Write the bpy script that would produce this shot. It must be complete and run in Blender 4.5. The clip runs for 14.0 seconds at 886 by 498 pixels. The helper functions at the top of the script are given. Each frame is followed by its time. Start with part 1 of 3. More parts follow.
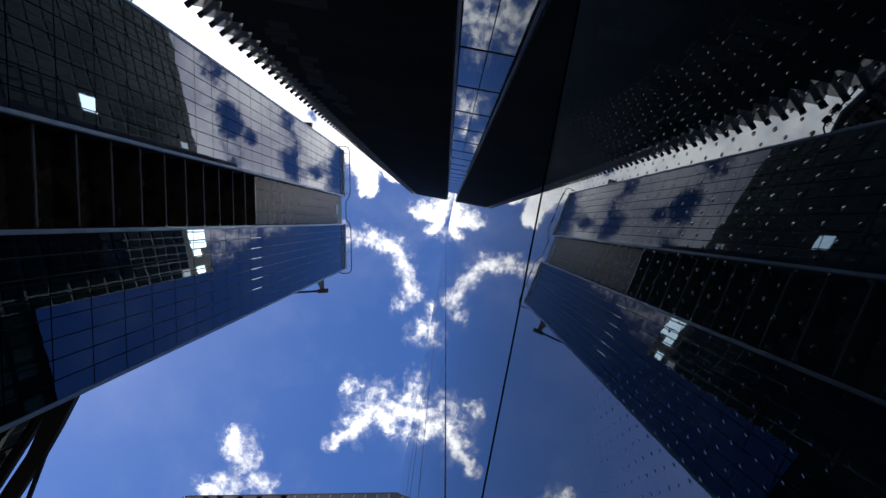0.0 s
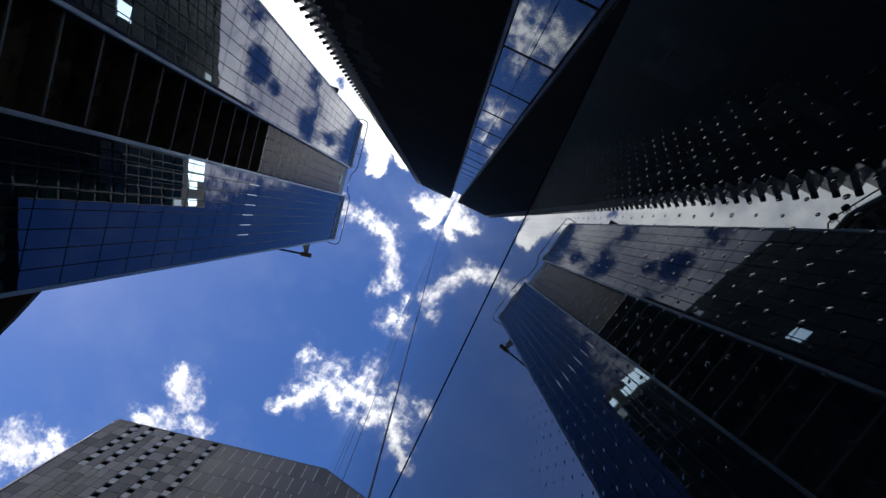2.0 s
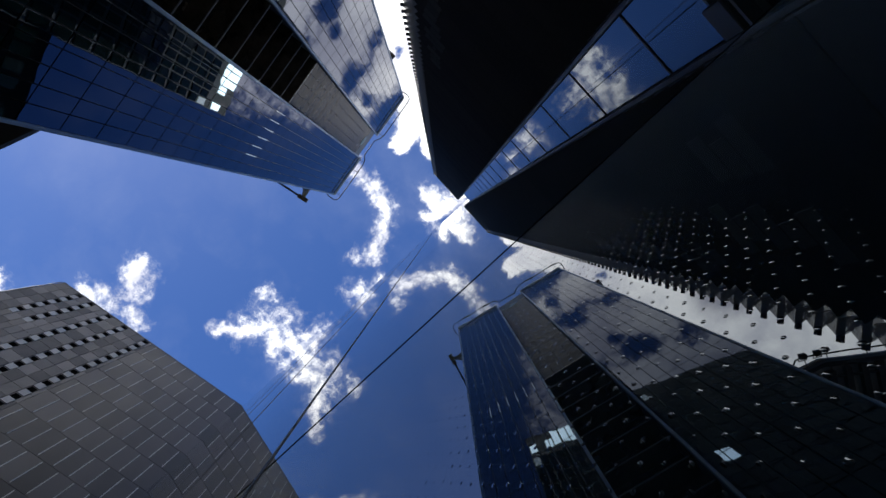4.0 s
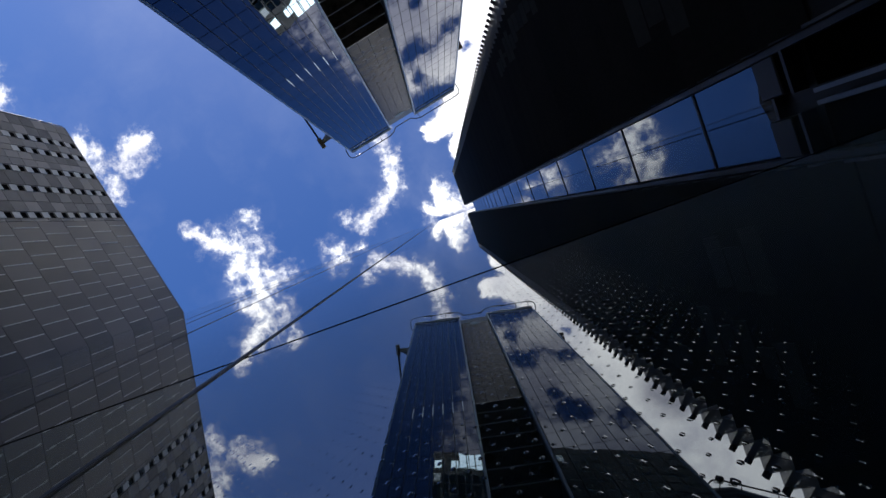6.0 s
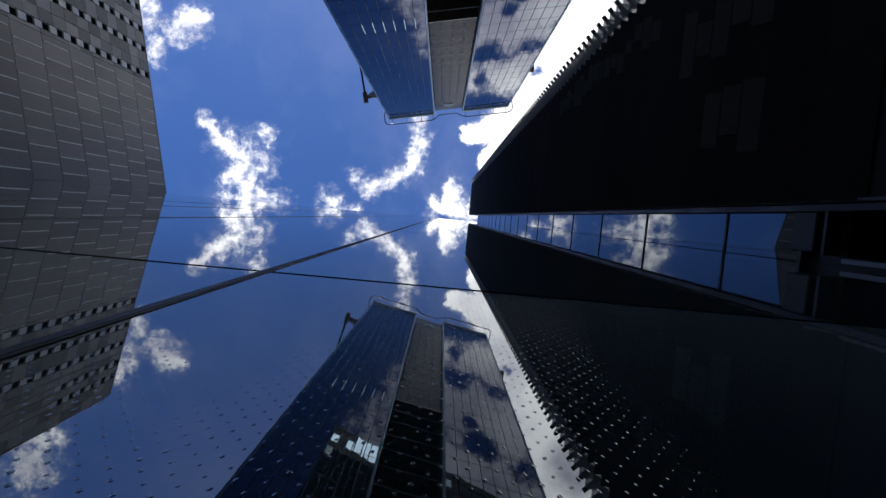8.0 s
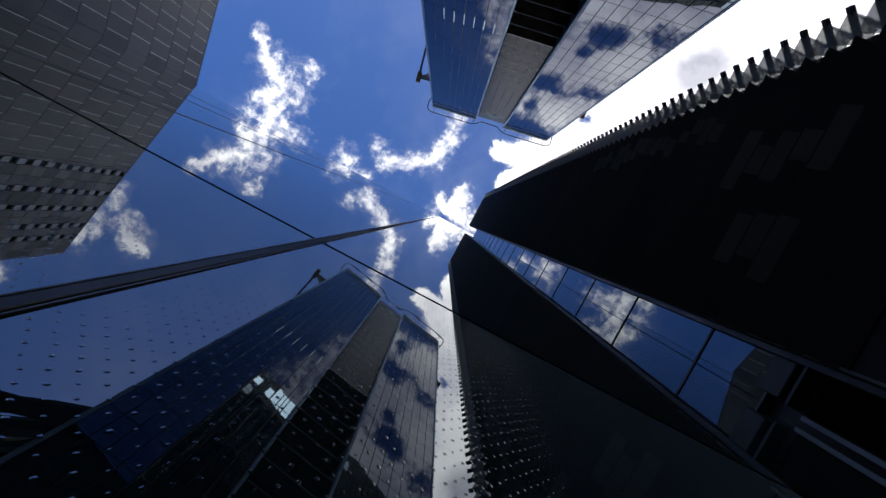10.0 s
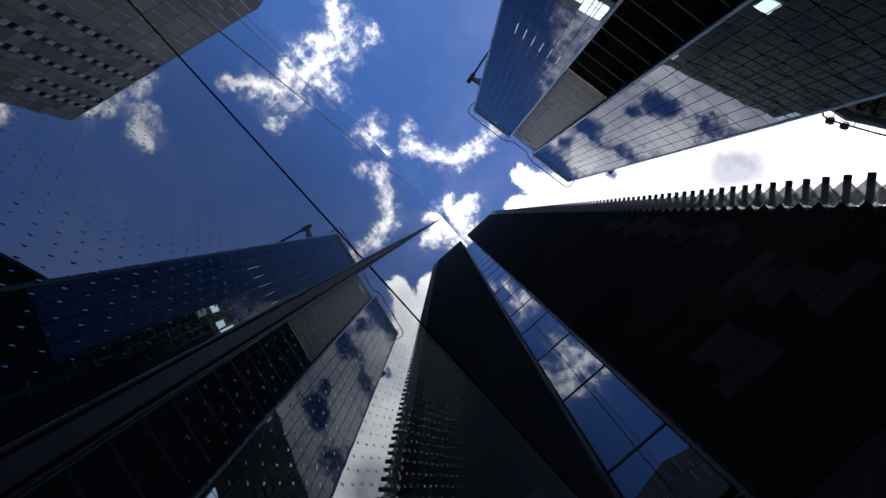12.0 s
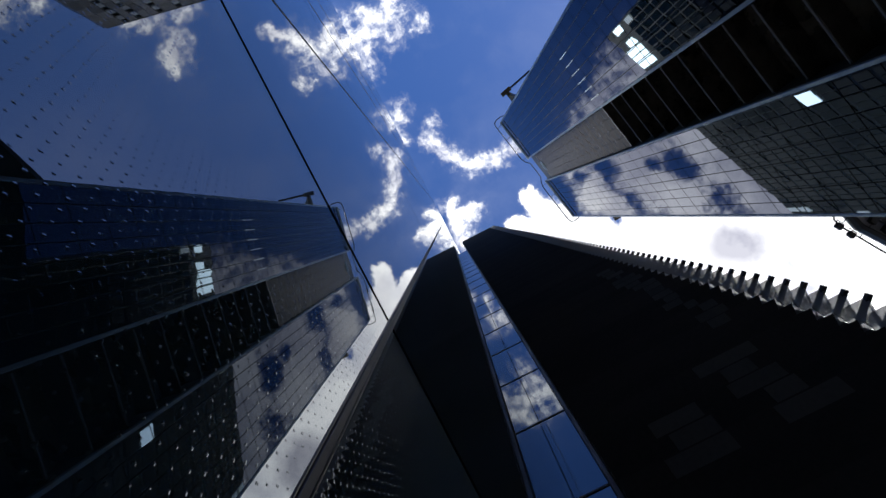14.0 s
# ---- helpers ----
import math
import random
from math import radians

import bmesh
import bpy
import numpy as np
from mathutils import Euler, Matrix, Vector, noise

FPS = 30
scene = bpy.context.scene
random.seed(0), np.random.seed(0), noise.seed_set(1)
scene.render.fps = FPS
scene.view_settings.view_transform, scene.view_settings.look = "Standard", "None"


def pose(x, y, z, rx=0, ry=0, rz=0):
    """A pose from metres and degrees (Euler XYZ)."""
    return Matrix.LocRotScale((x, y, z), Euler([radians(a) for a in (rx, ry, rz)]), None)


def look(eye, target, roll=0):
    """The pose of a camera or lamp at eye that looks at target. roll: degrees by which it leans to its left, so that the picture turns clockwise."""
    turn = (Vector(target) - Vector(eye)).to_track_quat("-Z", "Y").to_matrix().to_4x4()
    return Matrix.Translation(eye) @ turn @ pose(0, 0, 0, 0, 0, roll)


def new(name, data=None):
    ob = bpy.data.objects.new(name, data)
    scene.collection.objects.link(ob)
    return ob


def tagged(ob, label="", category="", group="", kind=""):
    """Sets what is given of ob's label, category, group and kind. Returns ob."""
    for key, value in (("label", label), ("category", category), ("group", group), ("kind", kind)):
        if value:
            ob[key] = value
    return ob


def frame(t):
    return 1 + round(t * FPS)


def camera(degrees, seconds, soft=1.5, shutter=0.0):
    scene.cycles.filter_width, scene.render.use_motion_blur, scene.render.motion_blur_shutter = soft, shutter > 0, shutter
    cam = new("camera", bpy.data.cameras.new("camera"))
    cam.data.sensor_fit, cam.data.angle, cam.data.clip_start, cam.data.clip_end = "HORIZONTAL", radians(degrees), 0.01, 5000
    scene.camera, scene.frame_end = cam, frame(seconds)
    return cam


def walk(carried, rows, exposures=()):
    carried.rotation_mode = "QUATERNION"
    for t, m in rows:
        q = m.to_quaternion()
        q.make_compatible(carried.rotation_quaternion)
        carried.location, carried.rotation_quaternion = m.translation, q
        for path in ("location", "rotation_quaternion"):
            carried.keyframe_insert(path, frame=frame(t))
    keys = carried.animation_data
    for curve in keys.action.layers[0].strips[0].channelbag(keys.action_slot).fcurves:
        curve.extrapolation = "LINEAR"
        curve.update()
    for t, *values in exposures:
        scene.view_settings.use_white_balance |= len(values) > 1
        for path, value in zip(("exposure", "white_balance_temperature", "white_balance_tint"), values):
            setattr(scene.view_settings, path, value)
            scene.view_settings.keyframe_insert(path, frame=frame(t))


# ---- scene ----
# A walk along a mirror-glass wall, the camera pointing straight up and turning.
# x: along the mirror wall, y: the mirror wall is y = 0 and the street lies at y < 0, z up.
EYE = 1.5
cam = camera(75.07, 14.0)
ROWS = [
    # seconds, x, y, then the turn in degrees
    (0.0, 1.240, -0.230, 177.30, -0.31, 79.32),
    (0.5, 1.183, -0.217, 177.29, -0.21, 76.21),
    (1.0, 1.127, -0.206, 177.25, -0.11, 72.80),
    (1.5, 1.072, -0.197, 177.22, -0.07, 69.11),
    (2.0, 1.019, -0.189, 177.18, -0.01, 64.47),
    (2.5, 0.968, -0.183, 177.19, 0.01, 59.50),
    (3.0, 0.918, -0.178, 177.10, 0.01, 53.81),
    (5.5, 0.679, -0.171, 176.89, 0.12, 25.85),
    (6.0, 0.632, -0.173, 176.82, 0.09, 19.87),
    (6.5, 0.586, -0.175, 176.80, 0.07, 13.62),
    (7.0, 0.540, -0.179, 176.78, 0.05, 6.90),
    (7.5, 0.494, -0.183, 176.73, 0.05, 0.90),
    (8.0, 0.447, -0.187, 176.70, 0.03, -5.23),
    (10.5, 0.205, -0.217, 176.66, -0.12, -33.62),
    (11.0, 0.154, -0.223, 176.67, -0.21, -39.13),
    (11.5, 0.102, -0.230, 176.71, -0.26, -43.71),
    (12.0, 0.048, -0.236, 176.71, -0.27, -48.09),
    (12.5, -0.008, -0.242, 176.73, -0.27, -51.66),
    (13.0, -0.065, -0.248, 176.77, -0.29, -55.55),
    (13.5, -0.125, -0.254, 176.82, -0.30, -59.24),
    (14.0, -0.186, -0.259, 176.81, -0.30, -62.87),
]
walk(cam, [(t, pose(x, y, EYE, rx, ry, rz)) for t, x, y, rx, ry, rz in ROWS])

# ---------------------------------------------------------------- light
SUN_DIR = Vector((-0.2, -0.62, 1.0)).normalized()
world = bpy.data.worlds.new("sky")
scene.world = world
world.use_nodes = True
wn = world.node_tree.nodes
sky = wn.new("ShaderNodeTexSky")
sky.sky_type = "NISHITA"
sky.sun_disc = False
sky.sun_elevation = math.asin(SUN_DIR.z)
sky.sun_rotation = math.atan2(SUN_DIR.x, SUN_DIR.y)
sky.altitude = 1500
sky.air_density, sky.dust_density, sky.ozone_density = 1.0, 0.3, 3.5
deep = wn.new("ShaderNodeHueSaturation")
deep.inputs["Hue"].default_value = 0.511
deep.inputs["Saturation"].default_value = 1.22
world.node_tree.links.new(sky.outputs[0], deep.inputs["Color"])
world.node_tree.links.new(deep.outputs[0], wn["Background"].inputs[0])
wn["Background"].inputs[1].default_value = 0.155
sun = bpy.data.lights.new("sun", "SUN")
sun.energy, sun.angle, sun.color = 3.0, radians(0.5), (1.0, 0.95, 0.88)
sun_ob = new("sun", sun)
sun_ob.matrix_world = look(SUN_DIR * 400, (0, 0, 0))


# ---------------------------------------------------------------- materials
class Mat:
    """A node material with short helpers."""

    def __init__(self, name):
        self.m = bpy.data.materials.new(name)
        self.m.use_nodes = True
        self.t = self.m.node_tree
        self.bsdf = self.t.nodes["Principled BSDF"]

    def add(self, kind, **kw):
        n = self.t.nodes.new(kind)
        for k, v in kw.items():
            setattr(n, k, v)
        return n

    def link(self, a, b):
        self.t.links.new(a, b)

    def val(self, name, v):
        self.bsdf.inputs[name].default_value = v

    def coords(self, scale=(1, 1, 1)):
        tc = self.add("ShaderNodeTexCoord")
        mp = self.add("ShaderNodeMapping")
        mp.inputs["Scale"].default_value = scale
        self.link(tc.outputs["Object"], mp.inputs["Vector"])
        return mp.outputs[0]

    def noise(self, scale, detail=4, vec=None, rough=0.55):
        n = self.add("ShaderNodeTexNoise")
        n.inputs["Scale"].default_value = scale
        n.inputs["Detail"].default_value = detail
        n.inputs["Roughness"].default_value = rough
        if vec is not None:
            self.link(vec, n.inputs["Vector"])
        return n.outputs["Fac"]

    def ramp(self, fac, stops):
        r = self.add("ShaderNodeValToRGB")
        els = r.color_ramp.elements
        while len(els) < len(stops):
            els.new(0.5)
        for e, (p, c) in zip(els, stops):
            e.position = p
            e.color = (*c, 1) if len(c) == 3 else c
        self.link(fac, r.inputs[0])
        return r.outputs[0]

    def math(self, op, a, b=None, clamp=False):
        n = self.add("ShaderNodeMath", operation=op, use_clamp=clamp)
        for i, v in enumerate((a, b)):
            if v is None:
                continue
            if isinstance(v, (int, float)):
                n.inputs[i].default_value = v
            else:
                self.link(v, n.inputs[i])
        return n.outputs[0]

    def bump(self, height, strength=0.3, distance=0.02):
        b = self.add("ShaderNodeBump")
        b.inputs["Strength"].default_value = strength
        b.inputs["Distance"].default_value = distance
        self.link(height, b.inputs["Height"])
        self.link(b.outputs[0], self.bsdf.inputs["Normal"])


def painted(name, col, var=0.25, rough=0.5, metal=0.0, scale=0.8, grain=12, bump=0.15, spec=0.5, tone=0.12):
    """Painted or coated surface: stains, grain and piece-to-piece tone."""
    m = Mat(name)
    vec = m.coords()
    n1 = m.noise(scale, 6, m.add("ShaderNodeNewGeometry").outputs["Position"])
    n2 = m.noise(grain, 3, vec)
    info = m.add("ShaderNodeObjectInfo")
    f = m.math("ADD", m.math("MULTIPLY", n1, 0.8 - tone), m.math("MULTIPLY", info.outputs["Random"], tone))
    f = m.math("ADD", f, m.math("MULTIPLY", n2, 0.2))
    lo = tuple(c * (1 - var) for c in col)
    hi = tuple(min(1, c * (1 + var)) for c in col)
    m.link(m.ramp(f, [(0.36, lo), (0.64, hi)]), m.bsdf.inputs["Base Color"])
    m.link(m.ramp(n1, [(0.3, (rough * 0.8,) * 3), (0.7, (min(1, rough * 1.2),) * 3)]), m.bsdf.inputs["Roughness"])
    m.val("Metallic", metal)
    m.val("Specular IOR Level", spec)
    m.bump(n2, bump, 0.01)
    return m.m


def facade_glass(name, col, ior, wave=0.02, scale=0.5, rough=0.01, tint=(0.72, 0.86, 1.0)):
    """Coated glazing: dark body, clear mirror-like gloss that grows towards grazing sight, each pane slightly uneven."""
    m = Mat(name)
    vec = m.coords()
    m.val("Base Color", (*col, 1))
    m.val("Roughness", rough)
    m.val("IOR", ior)
    m.val("Specular Tint", (*tint, 1))
    h = m.noise(scale, 1, vec)
    info = m.add("ShaderNodeObjectInfo")
    h = m.math("ADD", h, m.math("MULTIPLY", info.outputs["Random"], 0.2))
    m.bump(h, 1.0, wave)
    return m.m


def mirror_glass(name, roller, drift, haze):
    """Coated mirror glass; roller: height of the sheet's level waves, drift: of its slow warp (metres); haze: weight of
    the greenish veil put in as sheen.
    """
    m = Mat(name)
    m.val("Base Color", (0.008, 0.017, 0.02, 1))
    m.val("Roughness", 0.0)
    m.val("IOR", 2.5)
    m.val("Specular Tint", (0.84, 0.93, 1.0, 1))
    # greenish haze put into the surface as sheen, stronger towards grazing sight
    m.val("Sheen Weight", haze)
    m.val("Sheen Roughness", 0.28)
    m.val("Sheen Tint", (0.8, 1.0, 0.93, 1))
    vec = m.coords()
    h = m.math("MULTIPLY", m.noise(1.1, 1, vec), drift)
    if roller:
        wav = m.add("ShaderNodeTexWave", wave_type="BANDS", bands_direction="Z")
        wav.inputs["Scale"].default_value = 6.0
        wav.inputs["Distortion"].default_value = 2.0
        wav.inputs["Detail"].default_value = 2
        wav.inputs["Detail Scale"].default_value = 1.5
        m.link(vec, wav.inputs["Vector"])
        h = m.math("ADD", h, m.math("MULTIPLY", wav.outputs["Fac"], roller))
    m.bump(h, 1.0, 1.0)
    return m.m


M_MIRROR = mirror_glass("mirror_glass", 0.0, 0.0001, 0.05)
M_MIRROR_LOW = mirror_glass("rippled_mirror_glass", 0.000005, 0.00004, 0.32)
M_LENS = mirror_glass("lens_glass", 0.0, 0.00002, 0.2)
M_GLASS = facade_glass("tower_glass", (0.003, 0.006, 0.011), 1.95, 0.003, tint=(0.5, 0.62, 1.0))
M_STRIP = facade_glass("strip_glass", (0.012, 0.015, 0.02), 2.1, 0.002)
M_GREEN = facade_glass("green_office_glass", (0.008, 0.024, 0.016), 1.3, 0.003, tint=(0.7, 1.0, 0.85))
M_BRONZE = facade_glass("bronze_glass", (0.045, 0.034, 0.022), 1.13, 0.09, scale=0.8, rough=0.25, tint=(1.0, 0.9, 0.78))
M_MULLION = painted("dark_mullion", (0.02, 0.022, 0.025), rough=0.45)
M_LOUVRE = painted("louvre_metal", (0.024, 0.022, 0.02), 0.5, 0.6, scale=0.25, spec=0.15)
# paler than the louvre metal: dim light on low blades, put into the colour
M_BLADE_GLEAM = painted("blade_gleam", (0.031, 0.03, 0.028), 0.6, 0.6)
M_FRAME = painted("office_frame", (0.03, 0.06, 0.044), 0.3, 0.6)
M_GASKET = painted("bronze_gasket", (0.035, 0.028, 0.022), 0.3, 0.4)
M_BROWN = painted("brown_recess", (0.04, 0.033, 0.025), 0.7, 0.16, scale=0.9, grain=1.6, bump=0.35, spec=0.8)
M_SLAB = painted("slab_edge", (0.15, 0.15, 0.16), 0.2, 0.6)
M_TRIM = painted("pale_trim", (0.35, 0.40, 0.45), 0.15, 0.35, 0.3)
M_PANEL = painted("grey_panel", (0.041, 0.034, 0.031), 0.85, 0.42, scale=0.12, spec=0.45, tone=0.3)
M_PANEL_MID = painted("mid_grey_panel", (0.125, 0.106, 0.092), 0.75, 0.5, scale=0.13, spec=0.4, tone=0.3)
M_JOINT = painted("pale_joint", (0.5, 0.47, 0.43), 0.15, 0.5)
M_PANEL_LIGHT = painted("pale_panel", (0.42, 0.39, 0.36), 0.3, 0.5, scale=0.4)
M_DARKWIN = painted("dark_window", (0.004, 0.004, 0.004), 0.2, 0.6, spec=0.0)
M_STEEL = painted("black_steel", (0.015, 0.016, 0.018), 0.3, 0.5)
M_PAVE = painted("paving", (0.2, 0.19, 0.18), 0.25, 0.85, grain=30)
M_WARM = painted("ochre_steel", (0.10, 0.08, 0.05), 0.3, 0.5)


def frosted(name, col, clear):
    """Frosted sheet: part of the light goes straight through, the rest is scattered."""
    m = Mat(name)
    m.val("Base Color", (*col, 1))
    m.val("Roughness", 0.6)
    out = m.t.nodes["Material Output"]
    tr = m.add("ShaderNodeBsdfTransparent")
    tl = m.add("ShaderNodeBsdfTranslucent")
    tl.inputs[0].default_value = (*col, 1)
    mix1, mix2 = m.add("ShaderNodeMixShader"), m.add("ShaderNodeMixShader")
    mix1.inputs[0].default_value = 0.5
    m.link(m.bsdf.outputs[0], mix1.inputs[1])
    m.link(tl.outputs[0], mix1.inputs[2])
    mix2.inputs[0].default_value = clear
    m.link(mix1.outputs[0], mix2.inputs[1])
    m.link(tr.outputs[0], mix2.inputs[2])
    m.link(mix2.outputs[0], out.inputs[0])
    return m.m


M_CHEEK = frosted("frosted_louvre_cheek", (0.4, 0.4, 0.42), 0.4)


def glow(name, col, strength):
    m = Mat(name)
    m.val("Base Color", (0.8, 0.8, 0.8, 1))
    m.val("Emission Color", (*col, 1))
    m.val("Emission Strength", strength)
    return m.m


# white brightness of some office windows, put in as emission
M_BRIGHT_PANE = glow("bright_pane", (0.8, 1.0, 0.97), 9.0)
# dim glow added to a few office panes
M_DIM_PANE = glow("dim_pane_glow", (0.8, 1.0, 0.9), 1.2)
M_WHITE_STRIP = glow("white_strip_glow", (0.9, 1.0, 1.0), 0.4)


# ---------------------------------------------------------------- mesh helpers
def box_bm(lo, hi, bm=None, m=None):
    bm = bm or bmesh.new()
    vs = []
    for z in (lo[2], hi[2]):
        for x, y in ((lo[0], lo[1]), (hi[0], lo[1]), (hi[0], hi[1]), (lo[0], hi[1])):
            co = Vector((x, y, z))
            vs.append(bm.verts.new(m @ co if m else co))
    for f in ((3, 2, 1, 0), (4, 5, 6, 7), (0, 1, 5, 4), (1, 2, 6, 5), (2, 3, 7, 6), (3, 0, 4, 7)):
        bm.faces.new([vs[i] for i in f])
    return bm


def prism_bm(pts, z0, z1):
    bm = bmesh.new()
    lo = [bm.verts.new((x, y, z0)) for x, y in pts]
    hi = [bm.verts.new((x, y, z1)) for x, y in pts]
    n = len(pts)
    bm.faces.new(lo[::-1])
    bm.faces.new(hi)
    for i in range(n):
        j = (i + 1) % n
        bm.faces.new((lo[i], lo[j], hi[j], hi[i]))
    bmesh.ops.recalc_face_normals(bm, faces=bm.faces)
    return bm


def tube_bm(pts, r, sides=8, bm=None):
    """A round bar along a line of points; r may be one radius or one for each point."""
    bm = bm or bmesh.new()
    pts = [Vector(p) for p in pts]
    rs = r if isinstance(r, (list, tuple)) else [r] * len(pts)
    rings = []
    for i, p in enumerate(pts):
        d = (pts[min(i + 1, len(pts) - 1)] - pts[max(i - 1, 0)]).normalized()
        q = d.to_track_quat("Z", "Y")
        rings.append([bm.verts.new(p + q @ Vector((rs[i] * math.cos(a), rs[i] * math.sin(a), 0)))
                      for a in (2 * math.pi * k / sides for k in range(sides))])
    for a, b in zip(rings, rings[1:]):
        for k in range(sides):
            bm.faces.new((a[k], a[(k + 1) % sides], b[(k + 1) % sides], b[k]))
    bm.faces.new(rings[0][::-1])
    bm.faces.new(rings[-1])
    return bm


def mesh_of(name, bm, material, smooth=False):
    me = bpy.data.meshes.new(name)
    bm.to_mesh(me)
    bm.free()
    me.materials.append(material)
    if smooth:
        for p in me.polygons:
            p.use_smooth = True
    return me


def part(name, bm, material, parent=None, label="", smooth=False):
    ob = new(name, mesh_of(name, bm, material, smooth))
    ob.parent = parent
    return tagged(ob, label)


def piece(name, me, parent, m):
    ob = new(name, me)
    ob.parent = parent
    ob.matrix_local = m
    return ob


def empty(name, m, label, category, group="", kind=""):
    ob = new(name)
    ob.matrix_world = m
    return tagged(ob, label, category, group, kind)


def bevel(bm, w, seg=1):
    bmesh.ops.bevel(bm, geom=list(bm.edges), offset=w, segments=seg, affect="EDGES", profile=0.5)
    return bm


# ---------------------------------------------------------------- sky with clouds
def cloud_material():
    m = Mat("cloud")
    t = m.t
    t.nodes.remove(m.bsdf)
    out = t.nodes["Material Output"]
    tc = m.add("ShaderNodeTexCoord")
    sc = m.add("ShaderNodeVectorMath", operation="SCALE")
    sc.inputs["Scale"].default_value = 0.001
    m.link(tc.outputs["Object"], sc.inputs[0])
    base = sc.outputs[0]

    def warp(src, scale, amount, detail):
        n = m.add("ShaderNodeTexNoise")
        n.inputs["Scale"].default_value = scale
        n.inputs["Detail"].default_value = detail
        n.inputs["Roughness"].default_value = 0.6
        m.link(src, n.inputs["Vector"])
        c = m.add("ShaderNodeVectorMath", operation="SUBTRACT")
        c.inputs[1].default_value = (0.5, 0.5, 0.5)
        m.link(n.outputs["Color"], c.inputs[0])
        s = m.add("ShaderNodeVectorMath", operation="SCALE")
        s.inputs["Scale"].default_value = amount
        m.link(c.outputs[0], s.inputs[0])
        a = m.add("ShaderNodeVectorMath", operation="ADD")
        m.link(src, a.inputs[0])
        m.link(s.outputs[0], a.inputs[1])
        return a.outputs[0]

    def stroke(vec, x0, y0, x1, y1, r):
        """1 on the line between two points, falling to 0 at the distance r from it."""
        d = Vector((x1 - x0, y1 - y0, 0))
        rel = m.add("ShaderNodeVectorMath", operation="SUBTRACT")
        m.link(vec, rel.inputs[0])
        rel.inputs[1].default_value = (x0, y0, 0)
        dot = m.add("ShaderNodeVectorMath", operation="DOT_PRODUCT")
        m.link(rel.outputs[0], dot.inputs[0])
        dot.inputs[1].default_value = d / max(d.length_squared, 1e-9)
        along = m.math("MULTIPLY", dot.outputs["Value"], 1.0, True)
        foot = m.add("ShaderNodeVectorMath", operation="SCALE")
        foot.inputs[0].default_value = d
        m.link(along, foot.inputs["Scale"])
        off = m.add("ShaderNodeVectorMath", operation="DISTANCE")
        m.link(rel.outputs[0], off.inputs[0])
        m.link(foot.outputs[0], off.inputs[1])
        return m.math("MAXIMUM", m.math("SUBTRACT", 1.0, m.math("DIVIDE", off.outputs["Value"], r)), 0.0)

    def strokes(vec, lines, swell=1.0):
        out = None
        for pts, r in lines:
            for (x0, y0), (x1, y1) in zip(pts, pts[1:]):
                v = stroke(vec, x0, y0, x1, y1, r * swell)
                out = v if out is None else m.math("MAXIMUM", out, v)
        return out

    w = warp(warp(base, 11, 0.035, 2), 34, 0.03, 6)
    puffs = strokes(w, [line for name, cloud in CLOUDS.items() for line in cloud if "bank" not in name], 1.42)
    total = m.math("MAXIMUM", m.math("MULTIPLY", puffs, 1.12), m.math("MULTIPLY", strokes(w, CLOUDS["south_bank"]), 3.0))
    total = m.math("MAXIMUM", total, m.math("MULTIPLY", strokes(w, CLOUDS["north_bank"]), 1.9))
    billow = m.math("MULTIPLY", m.math("SUBTRACT", m.noise(19, 7, w, 0.62), 0.5), 2.6)
    fine = m.math("MULTIPLY", m.math("SUBTRACT", m.noise(60, 9, base, 0.7), 0.5), 1.7)
    gate = m.math("MULTIPLY", total, 3.0, True)
    dens = m.math("ADD", total, m.math("MULTIPLY", m.math("ADD", billow, fine), gate))
    dens = m.math("SUBTRACT", m.math("MINIMUM", dens, 1.35), m.math("MULTIPLY", strokes(w, CLOUD_GAPS), 1.35))
    cover = m.ramp(m.math("MULTIPLY", dens, 0.84), [(0.22, (0, 0, 0)), (0.5, (0.13, 0.13, 0.13)), (0.95, (0.95, 0.95, 0.95))])
    veil = m.ramp(m.noise(3.2, 7, warp(base, 3, 0.15, 3), 0.62), [(0.45, (0, 0, 0)), (0.8, (0.16, 0.16, 0.16))])
    cover = m.math("MAXIMUM", cover, veil)
    tone = m.ramp(m.math("ADD", m.math("MULTIPLY", dens, 0.5), m.math("MULTIPLY", m.noise(9, 5, base), 0.6)),
                  [(0.3, (0.36, 0.4, 0.52)), (0.95, (1.0, 1.0, 1.0))])
    broad = m.ramp(m.noise(6.5, 7, base, 0.6), [(0.38, (0.54, 0.55, 0.63)), (0.56, (1.0, 1.0, 1.0))])
    mul = m.add("ShaderNodeMix", data_type="RGBA", blend_type="MULTIPLY")
    mul.inputs["Factor"].default_value = 1.0
    m.link(tone, mul.inputs[6])
    m.link(broad, mul.inputs[7])
    heart = m.ramp(strokes(warp(base, 20, 0.02, 3), GREY_HEART), [(0.1, (1, 1, 1)), (0.7, (0.45, 0.45, 0.5))])
    mul2 = m.add("ShaderNodeMix", data_type="RGBA", blend_type="MULTIPLY")
    mul2.inputs["Factor"].default_value = 1.0
    m.link(mul.outputs[2], mul2.inputs[6])
    m.link(heart, mul2.inputs[7])
    em = m.add("ShaderNodeEmission")
    m.link(mul2.outputs[2], em.inputs[0])
    em.inputs[1].default_value = 1.75
    tr = m.add("ShaderNodeBsdfTransparent")
    mix = m.add("ShaderNodeMixShader")
    m.link(cover, mix.inputs[0])
    m.link(tr.outputs[0], mix.inputs[1])
    m.link(em.outputs[0], mix.inputs[2])
    m.link(mix.outputs[0], out.inputs[0])
    return m.m


